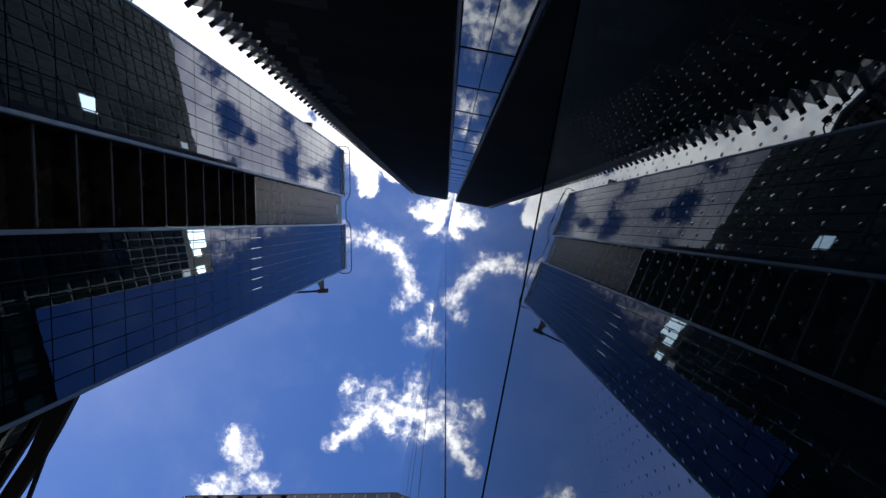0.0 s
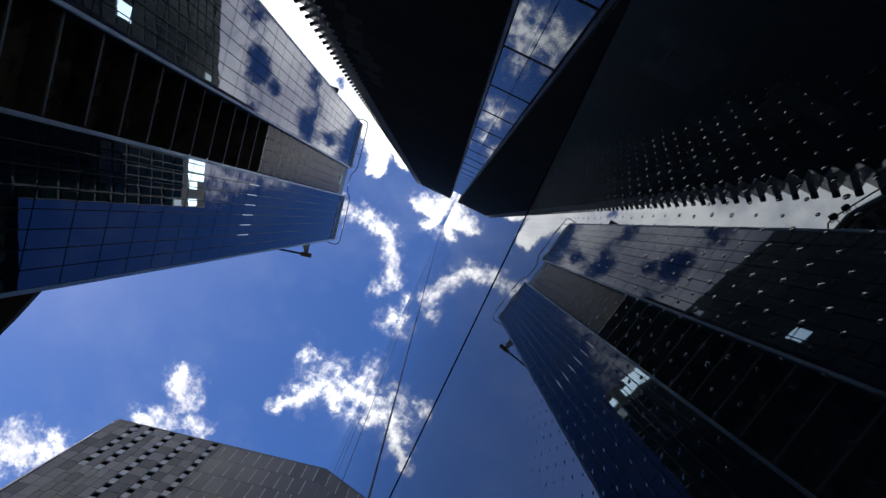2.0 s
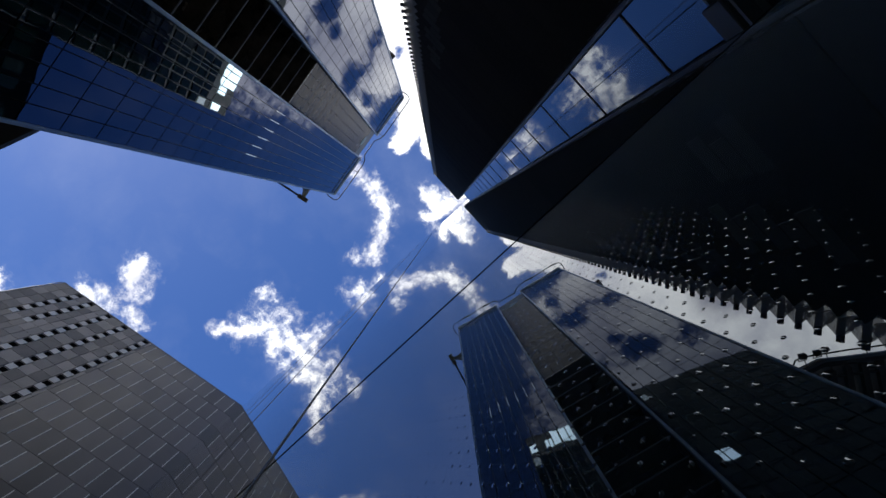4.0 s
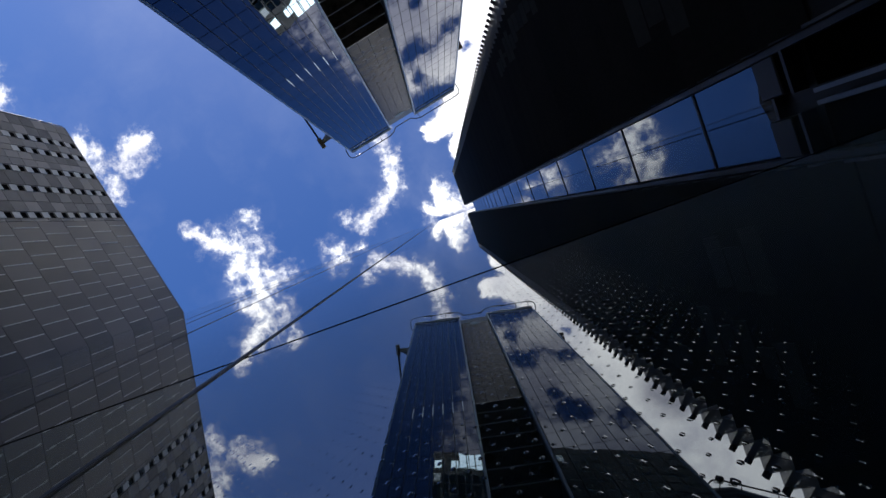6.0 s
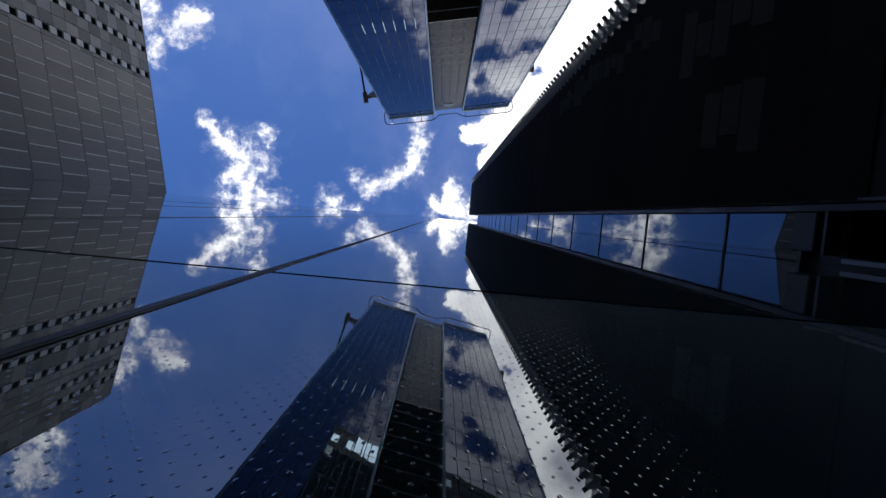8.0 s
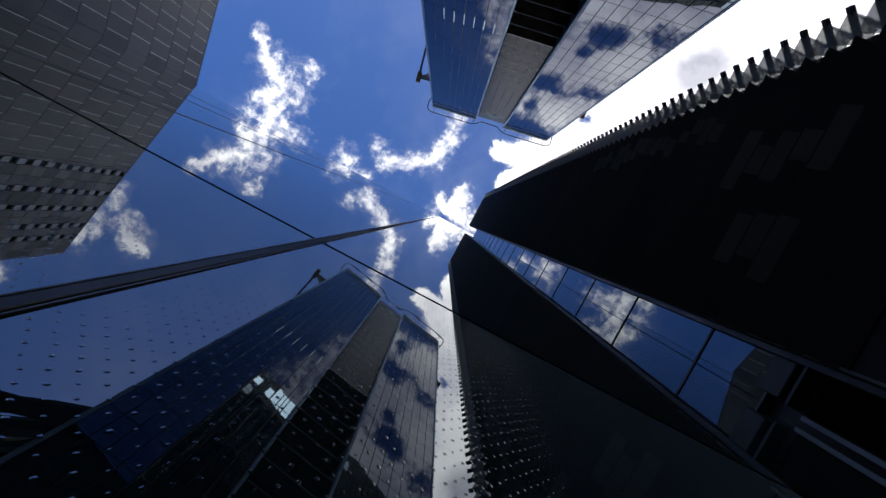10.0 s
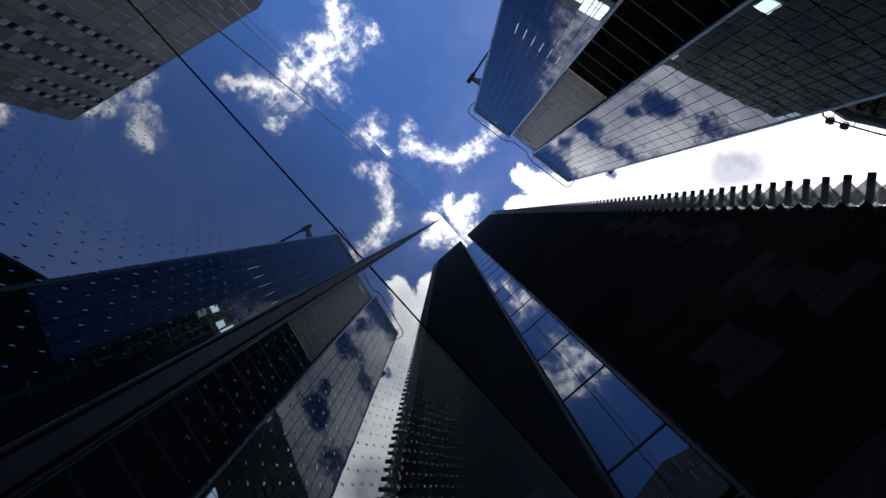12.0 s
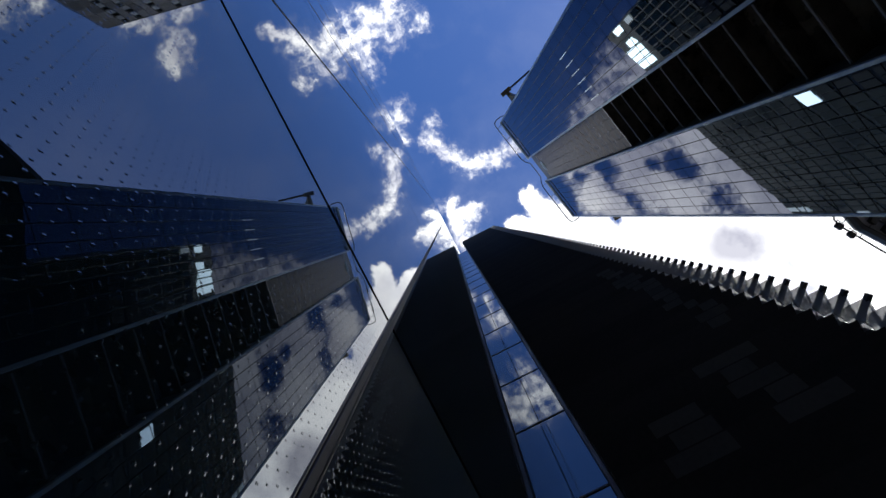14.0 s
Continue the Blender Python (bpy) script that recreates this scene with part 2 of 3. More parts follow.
# each cloud: lines in plan (thousands of metres) with the half width of the puffs along them
CLOUDS = {
    "curl": [([(-0.054, -0.165), (-0.048, -0.113), (-0.058, -0.078)], 0.026), ([(-0.058, -0.078), (-0.096, -0.047), (-0.14, -0.04)], 0.025),
             ([(-0.14, -0.04), (-0.155, -0.056)], 0.02), ([(-0.14, -0.04), (-0.136, -0.022)], 0.018)],
    "streak": [([(-0.203, -0.014), (-0.178, 0.0)], 0.022), ([(-0.178, 0.0), (-0.15, 0.004)], 0.013)],
    "overhead": [([(0.012, -0.046), (0.012, -0.008)], 0.032), ([(0.012, -0.008), (0.056, -0.014)], 0.03), ([(-0.016, -0.012), (0.012, -0.008)], 0.025)],
    "leaning": [([(-0.418, -0.126), (-0.388, -0.09)], 0.015), ([(-0.388, -0.09), (-0.345, -0.06)], 0.034), ([(-0.345, -0.06), (-0.335, 0.0)], 0.06),
                ([(-0.306, -0.112), (-0.318, -0.066), (-0.33, -0.03)], 0.02), ([(-0.33, -0.025), (-0.282, 0.0)], 0.026), ([(-0.376, -0.03), (-0.335, -0.03)], 0.026)],
    "tuft": [([(-0.54, -0.315), (-0.495, -0.265), (-0.452, -0.288)], 0.036), ([(-0.518, -0.23), (-0.495, -0.265)], 0.034)],
    "outer": [([(-0.69, -0.53), (-0.675, -0.46)], 0.06)],
    "south_bank": [([(0.03, -0.145), (0.08, -0.165)], 0.026), ([(0.07, -0.10), (0.09, -0.14)], 0.027), ([(0.095, -0.16), (0.16, -0.27)], 0.06),
                   ([(0.18, -0.29), (0.35, -0.55)], 0.16), ([(0.38, -0.6), (0.8, -1.1)], 0.42)],
    "north_bank": [([(0.10, 0.36), (0.42, 0.36)], 0.12), ([(0.17, 0.46), (0.6, 0.46)], 0.2), ([(0.10, 0.25), (0.3, 0.24)], 0.09), ([(0.075, 0.18), (0.24, 0.14)], 0.055)],
}
CLOUD_GAPS = [([(0.225, 0.283), (0.25, 0.29)], 0.03), ([(0.2, 0.257), (0.205, 0.26)], 0.018), ([(0.145, 0.205), (0.155, 0.21)], 0.024), ([(0.115, 0.16), (0.125, 0.165)], 0.018),
              ([(0.136, -0.25), (0.142, -0.26)], 0.009)]
GREY_HEART = [([(0.262, -0.41), (0.282, -0.436)], 0.06)]
bm = bmesh.new()
bmesh.ops.create_grid(bm, x_segments=4, y_segments=4, size=3200)
cloud_sheet = part("cloud_backdrop", bm, cloud_material())
cloud_sheet.location = (0.5, -0.2, 1000 + EYE)
tagged(cloud_sheet, "white broken fair-weather clouds high above the street", "clouds", kind="structure")

# ---------------------------------------------------------------- ground
bm = bmesh.new()
bmesh.ops.create_grid(bm, x_segments=2, y_segments=2, size=3000)
ground = tagged(part("ground", bm, M_PAVE), "grey stone paving of the street", "ground", kind="structure")

# ---------------------------------------------------------------- mirror wall
MIRROR_X0, MIRROR_X1, MIRROR_TOP = -49.3, 5.3, 40.0
BAYS = [MIRROR_X1] + [-1.45 * k for k in range(0, 35)]
JOINTS = [0.0, EYE + 1.5, EYE + 5.6, EYE + 9.7, EYE + 13.8, EYE + 17.9, EYE + 22, EYE + 26.1, EYE + 30.2, MIRROR_TOP]
mirror = tagged(part("mirror_building", box_bm((MIRROR_X0, 0.05, 0), (MIRROR_X1, 14, MIRROR_TOP)), M_MULLION),
                "dark building faced with mirror glass panes", "building")


def mirror_panes():
    for x1, x0 in zip(BAYS, BAYS[1:]):
        for i, (z0, z1) in enumerate(zip(JOINTS, JOINTS[1:])):
            w = 0.012
            lo, hi = (0.016 if i == 1 else w), (0.016 if i == 0 else w)
            part("mirror_pane", box_bm((x0 + w, 0, z0 + lo), (x1 - w, 0.05, z1 - hi)), M_MIRROR_LOW if i == 0 else M_MIRROR, mirror)
    for x in BAYS[1:5]:
        part("gasket", bevel(box_bm((x - 0.007, -0.003, 0), (x + 0.007, 0.05, MIRROR_TOP)), 0.001), M_STEEL, mirror)
        for dx in (-0.0105, 0.0105):
            part("gasket_bead", tube_bm([(x + dx, -0.0005, 0), (x + dx, -0.0005, MIRROR_TOP)], 0.002, 6), M_GASKET, mirror)


def glass_dots():
    """Rows of small raised dots, staggered, on the lowest panes where the walk passes."""
    px, pz = 0.021, 0.032
    rnd = random.Random(3)
    dome = [(0.0019, 0.0), (0.0012, -0.00012)]
    verts, faces = [], []
    rows = int((1.46 - 0.15) / (pz / 2))
    for j in range(rows):
        z = EYE + 0.15 + j * pz / 2
        for i in range(int(4.9 / px)):
            x = -1.9 + (i + 0.5 * (j % 2)) * px + rnd.uniform(-0.001, 0.001)
            if min(abs(x - e) for e in BAYS[:3]) < 0.02:
                continue
            zz, k, base = z + rnd.uniform(-0.001, 0.001), rnd.uniform(0.75, 1.15), len(verts)
            for r, y in dome:
                for q in range(6):
                    w = q * math.pi / 3
                    verts.append((x + r * k * math.cos(w), y * k, zz + 1.7 * r * k * math.sin(w)))
            verts.append((x, -0.00017 * k, zz))
            for q in range(6):
                n = (q + 1) % 6
                faces.append((base + q, base + n, base + 6 + n, base + 6 + q))
                faces.append((base + 6 + q, base + 6 + n, base + 12))
    me = bpy.data.meshes.new("glass_dots")
    me.from_pydata(verts, [], faces)
    me.materials.append(M_LENS)
    for p in me.polygons:
        p.use_smooth = True
    ob = new("glass_dots", me)
    ob.parent = mirror
    tagged(ob, "rows of small clear raised glass dots", kind="stuff")


# ---------------------------------------------------------------- the set-back tower over the mirror wall
SET_Y = 4.0
office = empty("office_tower", pose(0, SET_Y, MIRROR_TOP), "dark green glass office tower with glowing panes, set back", "tower")


def build_office():
    top, low = EYE + 115 - MIRROR_TOP, EYE + 110 - MIRROR_TOP
    part("wall", box_bm((5, 0.1, 0), (62, 20, top)), M_FRAME, office)
    part("low_wall", box_bm((-7.1, 0.15, 0), (5, 20, low)), M_FRAME, office)
    part("podium", box_bm((-42, 0.1, 0), (-7.1, 20, EYE + 62 - MIRROR_TOP)), M_DARKWIN, office)
    pod = bmesh.new()
    for i in range(6):
        for k in range(20):
            if (i * 7 + k * 3) % 5:
                box_bm((-41 + 1.7 * k, 0, 0.6 + 3.6 * i), (-39.7 + 1.7 * k, 0.1, 3.4 + 3.6 * i), pod)
    tagged(part("podium_glazing", pod, M_GREEN, office), kind="stuff")
    rnd = random.Random(5)
    bm = bmesh.new()
    soft = bmesh.new()
    for i in range(21):
        for k in range(49):
            x, z = -7.1 + k * 1.4, top - 3.6 * (i + 1)
            if x < 5 and z + 3.4 > low - 7.4:
                continue
            # a few panes, picked at random, get an added dim glow
            target = soft if rnd.random() < 0.012 else bm
            box_bm((x + 0.12, 0, z + 0.5), (x + 1.28, 0.15, z + 3.3), target)
    tagged(part("glazing", bm, M_GREEN, office), kind="stuff")
    tagged(part("glowing_glazing", soft, M_DIM_PANE, office, "office panes given an added dim glow"), kind="stuff")
    # daylight bright in these top windows is put in as glow
    for k in range(6):
        if k not in (1,):
            part("bright_window", box_bm((-6.9 + 1.55 * k, -0.02, low - 7.0), (-5.6 + 1.55 * k, 0.14, low - 3.8 + 3.2 * (k > 2))), M_BRIGHT_PANE, office, "window pane made to glow white")
    # one more bright pane, its gleam also put in as glow
    part("bright_window", box_bm((18.3, -0.02, 81.0 - MIRROR_TOP), (20.6, 0.14, 84.4 - MIRROR_TOP)), M_BRIGHT_PANE, office, "window pane made to glow white")


# ---------------------------------------------------------------- louvred tower
AX, A_NEAR, A_FAR, A_TOP = 5.4, -0.75, -6.72, EYE + 104
louvred = empty("louvred_tower", pose(AX, A_NEAR, 0), "black panelled tower with sawtooth louvres along its flank", "tower")


def build_louvred():
    depth, far = 5.5, A_FAR - A_NEAR
    part("wall", box_bm((0.06, far + 0.22, 0), (depth, -0.02, A_TOP)), M_LOUVRE, louvred)
    # flat cladding panels of the front
    cuts = [0.0, -2.2, -4.4, far + 0.22]
    for i, (a, b) in enumerate(zip(cuts, cuts[1:])):
        me = mesh_of("panel", bevel(box_bm((0, b + 0.012, 0.012), (0.06, a - 0.012, 3.988)), 0.008), M_LOUVRE)
        z = A_TOP - 4.0
        while z > -3.9:
            piece("panel", me, louvred, pose(0, 0, z))
            z -= 4.0
    # sawtooth louvres: frosted blades leaning in towards their foot, mitred round the corner, on diagonal corner arms
    pitch, out = 0.69, 0.32

    def wrap(profile, run):
        """A profile (out, up) swept along the front from y = run[0] and, if run[1], along the flank, with a mitre run[2] short of the corner."""
        bm = bmesh.new()
        stations = []
        if run[0]:
            stations.append([bm.verts.new((-o, run[0], z)) for o, z in profile])
        stations.append([bm.verts.new((-o, far - o + run[2], z)) for o, z in profile])
        if run[1]:
            stations.append([bm.verts.new((depth, far - o, z)) for o, z in profile])
        n = len(profile)
        for p, q in zip(stations, stations[1:]):
            for i in range(n):
                bm.faces.new((p[i], p[(i + 1) % n], q[(i + 1) % n], q[i]))
        bm.faces.new(stations[0])
        bm.faces.new(stations[-1][::-1])
        bmesh.ops.recalc_face_normals(bm, faces=bm.faces)
        return bm

    blade = [(out, 0.0), (0.03, 0.07 - pitch), (0.0, 0.07 - pitch), (out - 0.03, 0.0)]
    front_me = mesh_of("louvre_blade", wrap(blade, (-0.06, 0, 0.75)), M_LOUVRE)
    flank_me = mesh_of("louvre_pane", wrap(blade, (far + 0.4, 1, 0)), M_CHEEK)
    arm = bmesh.new()
    box_bm((-0.1, -0.05, -0.10), (math.sqrt(2) * out + 0.06, 0.05, 0.02), arm, Matrix.Translation((0, far, 0)) @ Matrix.Rotation(radians(-135), 4, "Z"))
    bar_me = mesh_of("louvre_arm", arm, M_STEEL)
    rows = int((A_TOP - 8.5) / pitch)
    for k in range(rows):
        m = pose(0, 0, A_TOP - pitch * (k + 1))
        piece("louvre_blade", front_me, louvred, m)
        piece("louvre_pane", flank_me, louvred, m)
        piece("louvre_arm", bar_me, louvred, m)
    # light on the front's lower rows, put in as paler blades uneven in length
    rnd = random.Random(11)
    lean = Matrix.Translation((-out - 0.012, 0, -0.01)) @ Matrix.Rotation(math.atan2(pitch - 0.07, out), 4, "Y")
    for k in range(rows):
        z = A_TOP - pitch * (k + 1)
        for y0, y1, lo, hi in ((-4.85, -4.25, 15.5, 27), (-3.9, -2.9, 10.8, 14.4), (-1.9, -1.0, 10.5, 12.6)):
            if lo < z < hi:
                a, b = y0 + rnd.uniform(-0.25, 0.3), y1 + rnd.uniform(-0.3, 0.25)
                bm = box_bm((0.05, a, -0.012), (rnd.uniform(0.4, 0.62), b, 0.004), None, lean)
                ob = part("pale_blade", bm, M_BLADE_GLEAM, louvred)
                ob.matrix_local = pose(0, 0, z)
    part("parapet", box_bm((-0.03, far - 0.05, A_TOP), (depth, 0.0, A_TOP + 0.5)), M_LOUVRE, louvred)
    for z, y in ((9.72, -1.15), (10.08, -1.05), (9.3, -0.9)):
        part("canopy_rail", bevel(box_bm((-0.14, y, z), (-0.07, -0.2, z + 0.05)), 0.01), M_SLAB, louvred)
    part("corner_post", box_bm((-0.05, -0.03, 0), (0.12, 0.05, A_TOP)), M_MULLION, louvred)
    part("corner_bead", box_bm((-0.07, -0.10, 7), (-0.0, -0.06, A_TOP - 2)), M_SLAB, louvred)


# ---------------------------------------------------------------- glass strip between the louvred tower and the mirror wall
STRIP_TOP = EYE + 84
strip = empty("glass_strip", pose(AX + 0.12, A_NEAR, 0), "narrow tall glazed strip between tower and mirror wall", "curtain wall")


def build_strip():
    w = 3.0
    part("wall", box_bm((0.1, 0.06, 0), (3, w, STRIP_TOP - 0.05)), M_MULLION, strip)
    zs = [EYE + 8.1] + [EYE + 10.3 + 4.05 * k for k in range(19)]
    zs = [z for z in zs if z < STRIP_TOP] + [STRIP_TOP]
    for z0, z1 in zip(zs, zs[1:]):
        part("pane", box_bm((0.0, 0.06, z0 + 0.03), (0.1, w, z1 - 0.03)), M_STRIP, strip)
        part("transom", box_bm((-0.02, 0.06, z0 - 0.03), (0.09, w, z0 + 0.03)), M_MULLION, strip)
    part("lintel", bevel(box_bm((-0.2, 0.06, EYE + 7.55), (0.1, 0.6, EYE + 8.05)), 0.02), M_STEEL, strip)
    part("lintel_lip", box_bm((-0.22, 0.06, EYE + 7.3), (-0.02, 0.62, EYE + 7.36)), M_MULLION, strip)
    part("low_pane", box_bm((0.02, 0.06, 0.4), (0.1, 0.62, EYE + 7.2)), M_DARKWIN, strip)
    part("corner_trim", box_bm((-0.12, 0.645, EYE + 4.6), (0.0, 0.70, EYE + 7.1)), M_TRIM, strip)


# ---------------------------------------------------------------- twin-slab glass tower
T_TOP = EYE + 120
T0, T1 = Vector((-12.35, -18.95)), Vector((11.85, -23.8))
T_LEN = (T1 - T0).length
T_ANG = math.degrees(math.atan2(T1.y - T0.y, T1.x - T0.x))
# local frame: x along the front, y towards the street, z up
glass_tower = empty("glass_tower", pose(T0.x, T0.y, 0, 0, 0, T_ANG), "blue glass office tower of two slabs with a recessed core", "tower")
BAND_L, BAND_R = (0.0, 9.5), (15.1, T_LEN)
FLOOR = 3.5


def build_glass_tower():
    depth = 22
    cols = 8
    for (a, b), start in ((BAND_L, EYE + 2.3), (BAND_R, EYE)):
        part("slab_wall", box_bm((a + 0.05, -depth, 0), (b - 0.05, -0.12, T_TOP - 0.2)), M_MULLION, glass_tower)
        w = (b - a - 0.5) / cols
        nf = int((T_TOP - start) / FLOOR)
        me = mesh_of("pane", box_bm((0.035, -0.1, 0.05), (w - 0.035, 0, FLOOR - 0.05)), M_GLASS)
        for i in range(nf):
            for k in range(cols):
                piece("pane", me, glass_tower, pose(a + 0.25 + k * w, 0, start + i * FLOOR))
        rest = T_TOP - 0.2 - start - nf * FLOOR
        me = mesh_of("top_pane", box_bm((0.035, -0.1, 0.05), (w - 0.035, 0, rest)), M_GLASS)
        for k in range(cols):
            piece("top_pane", me, glass_tower, pose(a + 0.25 + k * w, 0, start + nf * FLOOR))
        for x in (a, b - 0.25):
            part("edge_trim", bevel(box_bm((x, -0.3, 0), (x + 0.25, 0.07, T_TOP)), 0.04), M_TRIM, glass_tower)
        part("roof_coping", box_bm((a, -depth, T_TOP - 0.2), (b, 0.12, T_TOP + 0.25)), M_TRIM, glass_tower)
        part("coping_lip", box_bm((a + 0.1, -0.02, T_TOP - 1.5), (b - 0.1, 0.16, T_TOP - 1.2)), M_TRIM, glass_tower)
    # thin glowing white strips on the joints of one storey of the left slab
    w = (BAND_L[1] - BAND_L[0] - 0.5) / cols
    for k in range(2, cols):
        x = BAND_L[0] + 0.25 + k * w
        part("white_strip", box_bm((x - 0.035, -0.02, EYE + 62), (x + 0.035, 0.02, EYE + 65.2)), M_WHITE_STRIP, glass_tower, "glowing white strip on the joint")
    a, b = BAND_L[1], BAND_R[0]
    part("recess_wall", box_bm((a, -depth, 0), (b, -1.8, T_TOP - 3)), M_BROWN, glass_tower)
    part("recess_cap", box_bm((a + 0.05, -3.5, T_TOP - 7.0), (b - 0.05, -0.5, T_TOP - 1.0)), M_SLAB, glass_tower, "pale glazed cap over the recess")
    bulge = bmesh.new()
    bmesh.ops.create_uvsphere(bulge, u_segments=16, v_segments=8, radius=1.0)
    bmesh.ops.transform(bulge, matrix=Matrix.Translation(((a + b) / 2, -0.9, T_TOP - 6.8)) @ Matrix.Diagonal((1.5, 0.8, 0.5, 1)), verts=bulge.verts)
    part("dome_lamp", bulge, M_TRIM, glass_tower, smooth=True)
    me = mesh_of("recess_slab", box_bm((0.02, -1.8, -0.14), (b - a - 0.02, -0.42, 0.14)), M_BROWN)
    edge = mesh_of("slab_edge", box_bm((0.15, -0.42, -0.05), (b - a - 0.15, -0.36, 0.06)), M_SLAB)
    bronze = mesh_of("bronze_pane", box_bm((0.03, -0.5, 0.05), ((b - a - 0.2) / 4 - 0.03, -0.41, FLOOR - 0.05)), M_BRONZE)
    for i in range(32):
        m = pose(a, 0, EYE + 2.1 + i * FLOOR)
        piece("recess_slab", me, glass_tower, m)
        if i < 18:
            piece("slab_edge", edge, glass_tower, m)
        else:
            for k in range(4):
                piece("bronze_pane", bronze, glass_tower, m @ pose(0.1 + k * (b - a - 0.2) / 4, 0, 0))
    # rail of the roof's cleaning cradle: it bends in at the recess and turns back at both ends
    y, z = 1.0, T_TOP + 1.0
    pts = [(-0.5, -2.2), (-0.95, -1.0), (-0.95, 0.2), (-0.6, 0.8), (0.2, y), (8.6, y), (9.6, 0.7), (10.4, 0.05), (14.0, 0.05), (15.0, 0.7), (16.0, y),
           (T_LEN - 0.2, y), (T_LEN + 0.6, 0.8), (T_LEN + 0.95, 0.2), (T_LEN + 0.95, -1.0), (T_LEN + 0.5, -2.2)]
    rail = part("roof_rail", tube_bm([(p, q, z) for p, q in pts], 0.10), M_STEEL, glass_tower, "bent dark steel roof rail", True)
    for x in (0.6, 3.6, 6.6, 9.0, 15.8, 18.6, 21.6, T_LEN - 0.6):
        part("rail_bracket", tube_bm([(x, -0.1, T_TOP + 0.2), (x, y - 0.05, z)], 0.05, 6), M_STEEL, rail)


def jib(name, base, tip, arm_back, arm_len):
    """A steel jib on the tower's flank: a tapered bracket, a head block and a long arm."""
    ob = empty(name, Matrix.Translation(base), "ochre steel jib on the flank of the glass tower", "crane", "tower jibs")
    t = Vector(tip) - Vector(base)
    part("bracket", tube_bm([(0, 0, -0.4), t * 0.5, t], [0.75, 0.45, 0.25], 4), M_WARM, ob)
    back = Vector(arm_back).normalized()
    part("arm", tube_bm([t - back * 0.9, t + back * arm_len], 0.17, 6), M_STEEL, ob)
    part("head", bevel(box_bm((-0.35, -0.9, -0.3), (0.35, 0.9, 0.3), m=Matrix.Translation(t) @ back.to_track_quat("Y", "Z").to_matrix().to_4x4()), 0.05), M_WARM, ob)


def beam(name, pts, widths, thick, label):
    """A flat beam of changing width along a plan line at one height."""
    bm = bmesh.new()
    pts = [Vector(p) for p in pts]
    rings = []
    for i, p in enumerate(pts):
        d = (pts[min(i + 1, len(pts) - 1)] - pts[max(i - 1, 0)]).normalized()
        n = Vector((-d.y, d.x, 0)) * widths[i] / 2
        up = Vector((0, 0, thick / 2))
        rings.append([bm.verts.new(q) for q in (p - n - up, p + n - up, p + n + up, p - n + up)])
    for a, b in zip(rings, rings[1:]):
        for k in range(4):
            bm.faces.new((a[k], a[(k + 1) % 4], b[(k + 1) % 4], b[k]))
    bm.faces.new(rings[0][::-1])
    bm.faces.new(rings[-1])
    bmesh.ops.recalc_face_normals(bm, faces=bm.faces)
    return tagged(part(name, bm, M_STEEL), label, "beam", "steel braces")


def build_low_wing():
    """The low dark wing beside the glass tower, with its splayed steel braces."""
    top = EYE + 34
    wing = empty("low_wing", pose(-13.4, -21.3, 0), "dark low office wing beside the glass tower", "building")
    d = math.degrees(math.atan2(-2.6, -6.1))
    wing.matrix_world = pose(-13.4, -21.4, 0, 0, 0, d)
    part("wall", box_bm((0.5, 0.1, 0), (22, 16, top)), M_STEEL, wing)
    for k in range(9):
        for i in range(3):
            part("window", box_bm((1.0 + 2.3 * k, 0.02, top - 3.6 * (i + 1) + 0.5), (2.9 + 2.3 * k, 0.1, top - 3.6 * i - 0.4)), M_GREEN, wing)
    part("roof_edge", box_bm((0.4, -0.25, top - 0.3), (22, 0.1, top + 0.2)), M_STEEL, wing)
    z = top - 0.6
    beam("steel_brace", [(-12.5, -20.3, z), (-14.7, -20.8, z), (-16.9, -21.5, z), (-20.1, -22.9, z), (-28, -26.4, z)], [1.5, 1.1, 0.9, 0.95, 0.95], 0.5,
         "dark tapered steel brace springing from the glass tower")
    beam("steel_brace", [(-16.4, -20.95, z), (-19.65, -21.6, z), (-28, -23.2, z)], [0.22, 0.22, 0.22], 0.22, "thin dark steel rod beside the brace")


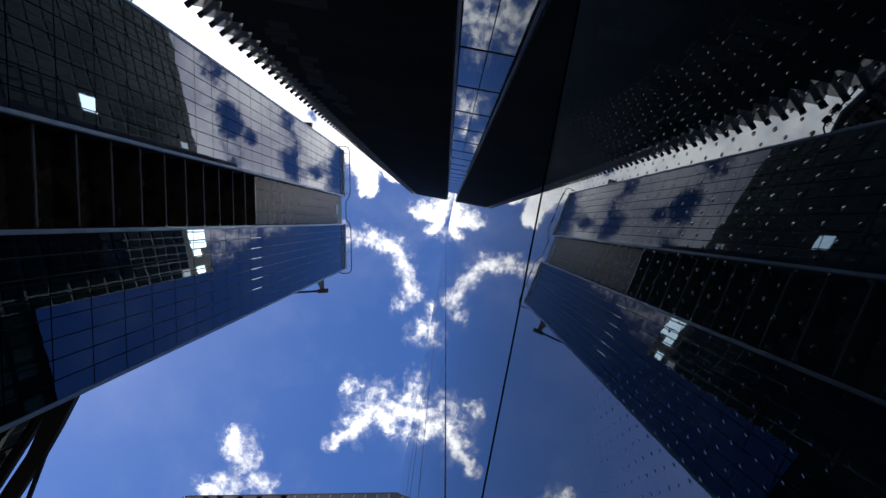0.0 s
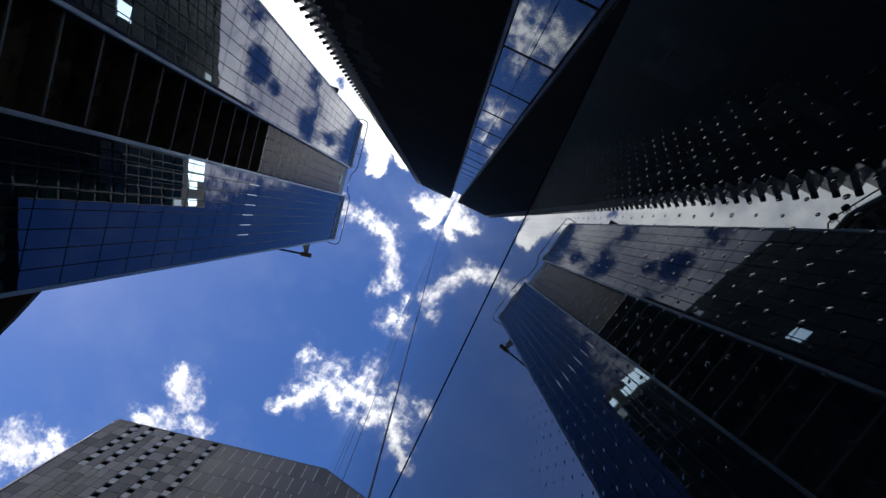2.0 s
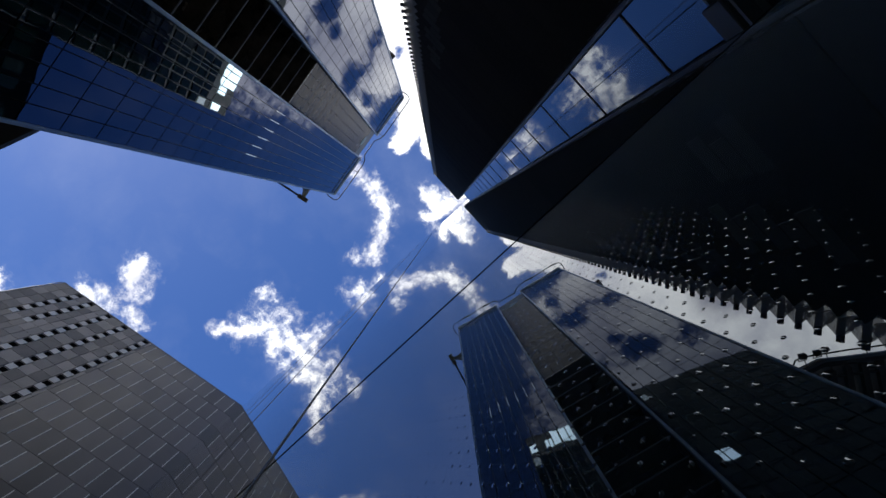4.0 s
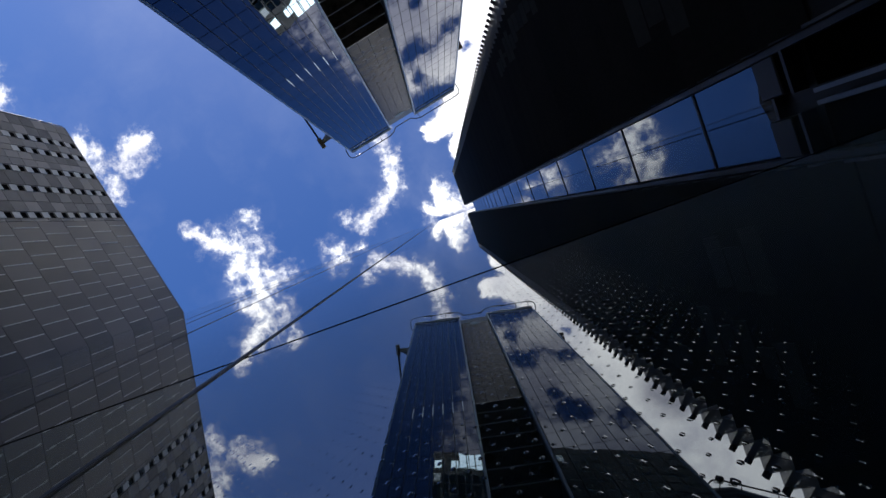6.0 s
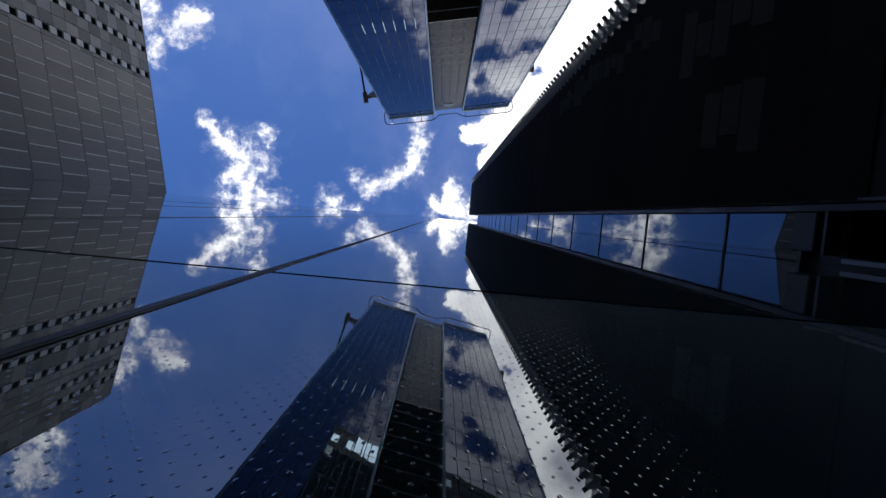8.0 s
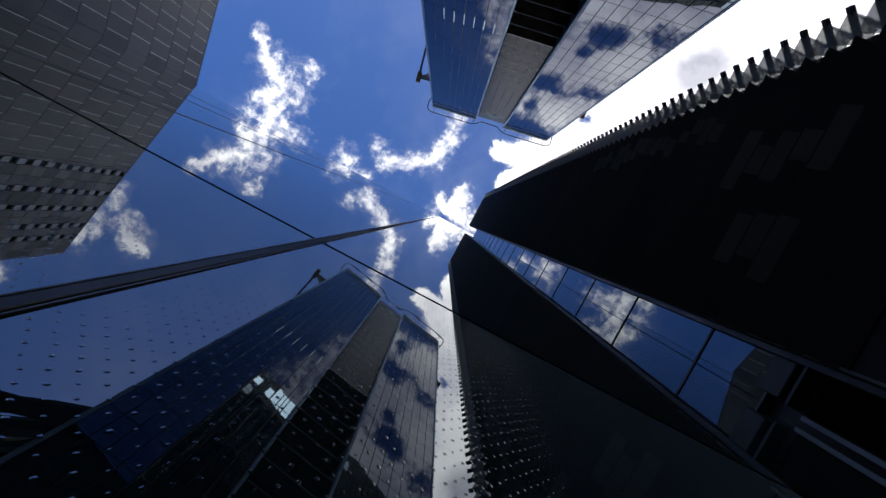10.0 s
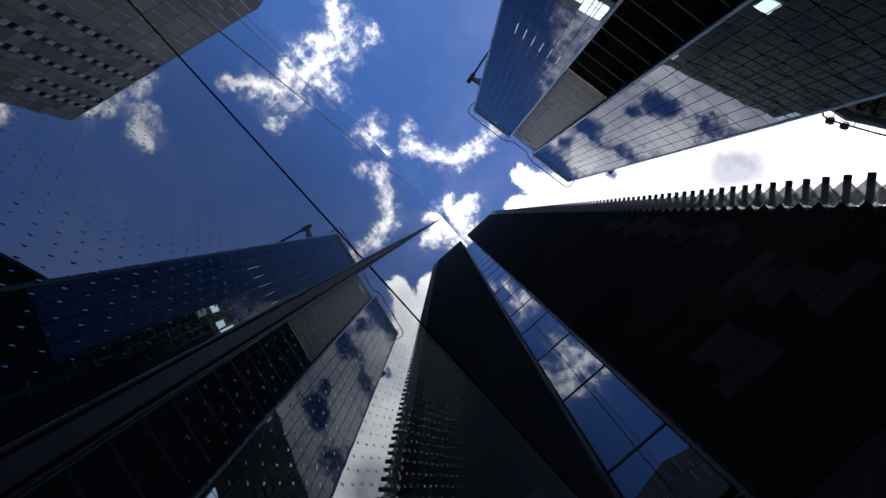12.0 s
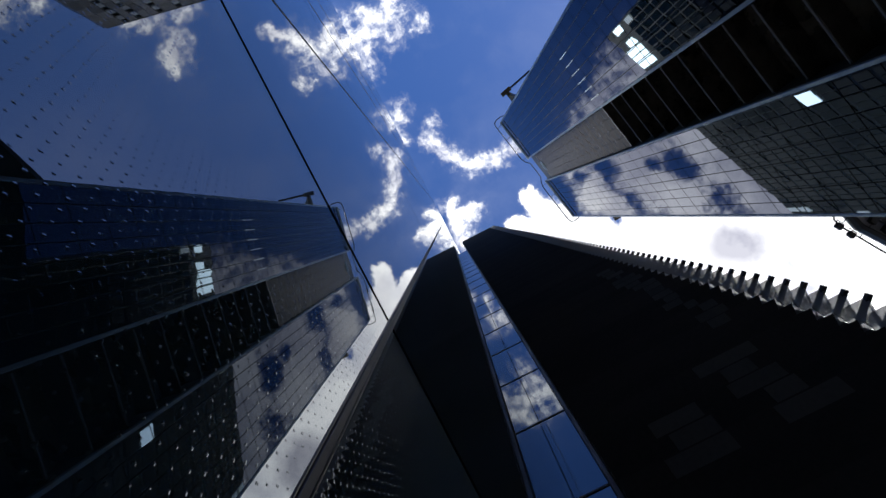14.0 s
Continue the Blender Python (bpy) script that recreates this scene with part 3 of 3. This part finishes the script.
def build_terrace():
    """The slatted roof terrace past the other edge of the glass tower, with a rail and two floodlights."""
    top = EYE + 45
    ob = empty("slatted_terrace", pose(13.5, -28.3, top, 0, 0, -29), "dark slatted roof terrace edge with pale soffit", "roof terrace")
    outline = [(-1.0, 0.1), (1.76, 0.75), (16, -0.9), (16, -14), (-1.0, -14)]
    part("soffit", prism_bm([(x, y) for x, y in outline], 0.5, 0.8), M_PANEL_LIGHT, ob)
    part("edge_beam", tube_bm([(x, y - 0.2, 0.1) for x, y in outline[:3]], 0.32, 6), M_STEEL, ob)
    part("inner_beam", tube_bm([(x, y - 1.4, 0.2) for x, y in outline[:3]], 0.12, 6), M_STEEL, ob)
    for k in range(12):
        part("slat", box_bm((-0.6 + 1.3 * k, -13.5, 0.0), (-0.1 + 1.3 * k, -0.2, 0.45)), M_STEEL, ob)
    part("wall", box_bm((-1, -14, -top), (16, -7.5, 0.0)), M_STEEL, ob)
    rail = part("rail", tube_bm([(-0.4, 0.2, 0.6), (-0.35, 0.7, 0.6), (-0.1, 1.05, 0.6), (0.5, 1.2, 0.6), (4.3, 0.95, 0.6), (16, -0.3, 0.6)], 0.07, 8), M_STEEL, ob, smooth=True)
    for x in (0.6, 2.4, 5.5, 9):
        part("rail_arm", tube_bm([(x, -0.1, 0.3), (x, 1.15 - 0.06 * x, 0.6)], 0.04, 6), M_STEEL, rail)
    for x in (0.5, 1.7):
        lamp = empty("floodlight", ob.matrix_world @ pose(x, 1.2, 0.55), "black floodlight clamped to the terrace rail", "lamp", "terrace floodlights")
        part("housing", bevel(box_bm((-0.28, -0.15, -0.2), (0.28, 0.3, 0.2)), 0.05), M_STEEL, lamp)
        part("yoke", tube_bm([(-0.33, 0, 0), (-0.33, -0.3, 0.1), (0.33, -0.3, 0.1), (0.33, 0, 0)], 0.04, 6), M_STEEL, lamp)


# ---------------------------------------------------------------- panelled grey tower
D1, D2 = Vector((-56.0, -37.2)), Vector((-48.2, 0.4))
D3 = Vector((-74.0, -49.2))
D_TOP = EYE + 101.5
panel_tower = empty("panel_tower", pose(D1.x, D1.y, 0, 0, 0, math.degrees(math.atan2(D2.y - D1.y, D2.x - D1.x))),
                    "grey metal-panelled tower with small square windows", "tower")


def build_panel_tower():
    L = (D2 - D1).length
    inv = panel_tower.matrix_world.inverted()
    third = inv @ Vector((D3.x, D3.y, 0))
    pts = [(0, 0.15), (L + 4, 0.15), (L + 4, 22), (third.x + 4, third.y + 22), (third.x, third.y)]
    part("wall", prism_bm(pts, 0, D_TOP - 0.1), M_STEEL, panel_tower)
    part("coping", prism_bm([(x, y - 0.12 * (x > -0.1)) for x, y in pts], D_TOP - 0.1, D_TOP + 0.3), M_STEEL, panel_tower)
    course = 5.42
    cols = [3.9, 6.4, 10.1, 13.5, 17.95]
    lows = [85.0, 85.0, 42.0, 42.0, 42.0]
    meshes = {}

    def panel(x0, x1, z0, z1, me_name="panel", mat=None, y0=0.0, y1=0.14, gap=0.03):
        key = (me_name, round(x1 - x0, 2), round(z1 - z0, 2))
        if key not in meshes:
            meshes[key] = mesh_of(me_name, box_bm((gap, y0, gap), (x1 - x0 - gap, y1, z1 - z0 - gap)), mat or M_PANEL)
        piece(me_name, meshes[key], panel_tower, pose(x0, 0, z0))

    # running-bond panels with pale upright joints
    n = int(D_TOP / course)
    joint = mesh_of("pale_joint", box_bm((-0.06, -0.05, 0.3), (0.06, 0.1, course - 0.3)), M_JOINT)
    for i in range(n):
        z = D_TOP - 0.2 - course * (i + 1)
        x = 20.0 + (1.05 if i % 2 else 0.0)
        panel(19.0, x, z, z + course)
        while x < L - 0.4:
            panel(x, x + 2.1, z, z + course)
            if z > 30 and x < L - 1.5:
                piece("pale_joint", joint, panel_tower, pose(x, 0, z))
            x += 2.1
        edges = [0.0] + [e for c in cols for e in (c - 0.55, c + 0.55)] + [19.0]
        for a, b in zip(edges[::2], edges[1::2]):
            k = max(1, round((b - a) / 1.7))
            for q in range(k):
                x0, x1 = a + (b - a) * q / k, a + (b - a) * (q + 1) / k
                for zz in (z, z + course / 2):
                    panel(x0, x1, zz, zz + course / 2, "mid_panel", M_PANEL_MID)
    # columns of small windows, each with a pale panel above it
    for c, low in zip(cols, lows):
        z = EYE + 100.55
        while z > 24:
            if z > EYE + low:
                panel(c - 0.42, c + 0.42, z - 0.52, z + 0.52, "window", M_DARKWIN, 0.06, 0.14, 0.0)
                panel(c - 0.55, c + 0.55, z - 0.62, z + 0.66, "window_surround", M_PANEL_MID, 0.10, 0.145, 0.0)
                panel(c - 0.5, c + 0.5, z - 2.1, z - 0.66, "pale_panel", M_PANEL_LIGHT, -0.02, 0.14, 0.02)
            else:
                panel(c - 0.55, c + 0.55, z - 2.1, z + 0.7)
            z -= 2.8
    # the other face
    u = Vector((third.x, third.y - 0.15))
    ang = math.degrees(math.atan2(u.y, u.x))
    for i in range(8):
        z = D_TOP - 0.2 - course * (i + 1)
        for k in range(10):
            x = 2.1 * k + (1.05 if i % 2 else 0)
            me = meshes[("panel", 2.1, round(course, 2))]
            piece("panel", me, panel_tower, pose(0, 0.15, z, 0, 0, ang) @ pose(x, 0.14, 0))


mirror_panes()
glass_dots()
build_office()
build_louvred()
build_strip()
build_glass_tower()
T_M = pose(T0.x, T0.y, 0, 0, 0, T_ANG)
jib("roof_jib", T_M @ Vector((0.0, -0.6, EYE + 98)), T_M @ Vector((-1.9, -0.15, EYE + 98)), T_M.to_3x3() @ Vector((-0.05, -1, 0)), 5.2)
jib("roof_jib", T_M @ Vector((T_LEN, -1.6, EYE + 95)), T_M @ Vector((T_LEN + 1.1, -1.6, EYE + 95)), T_M.to_3x3() @ Vector((0.1, -1, 0)), 1.7)
build_low_wing()
build_terrace()
build_panel_tower()
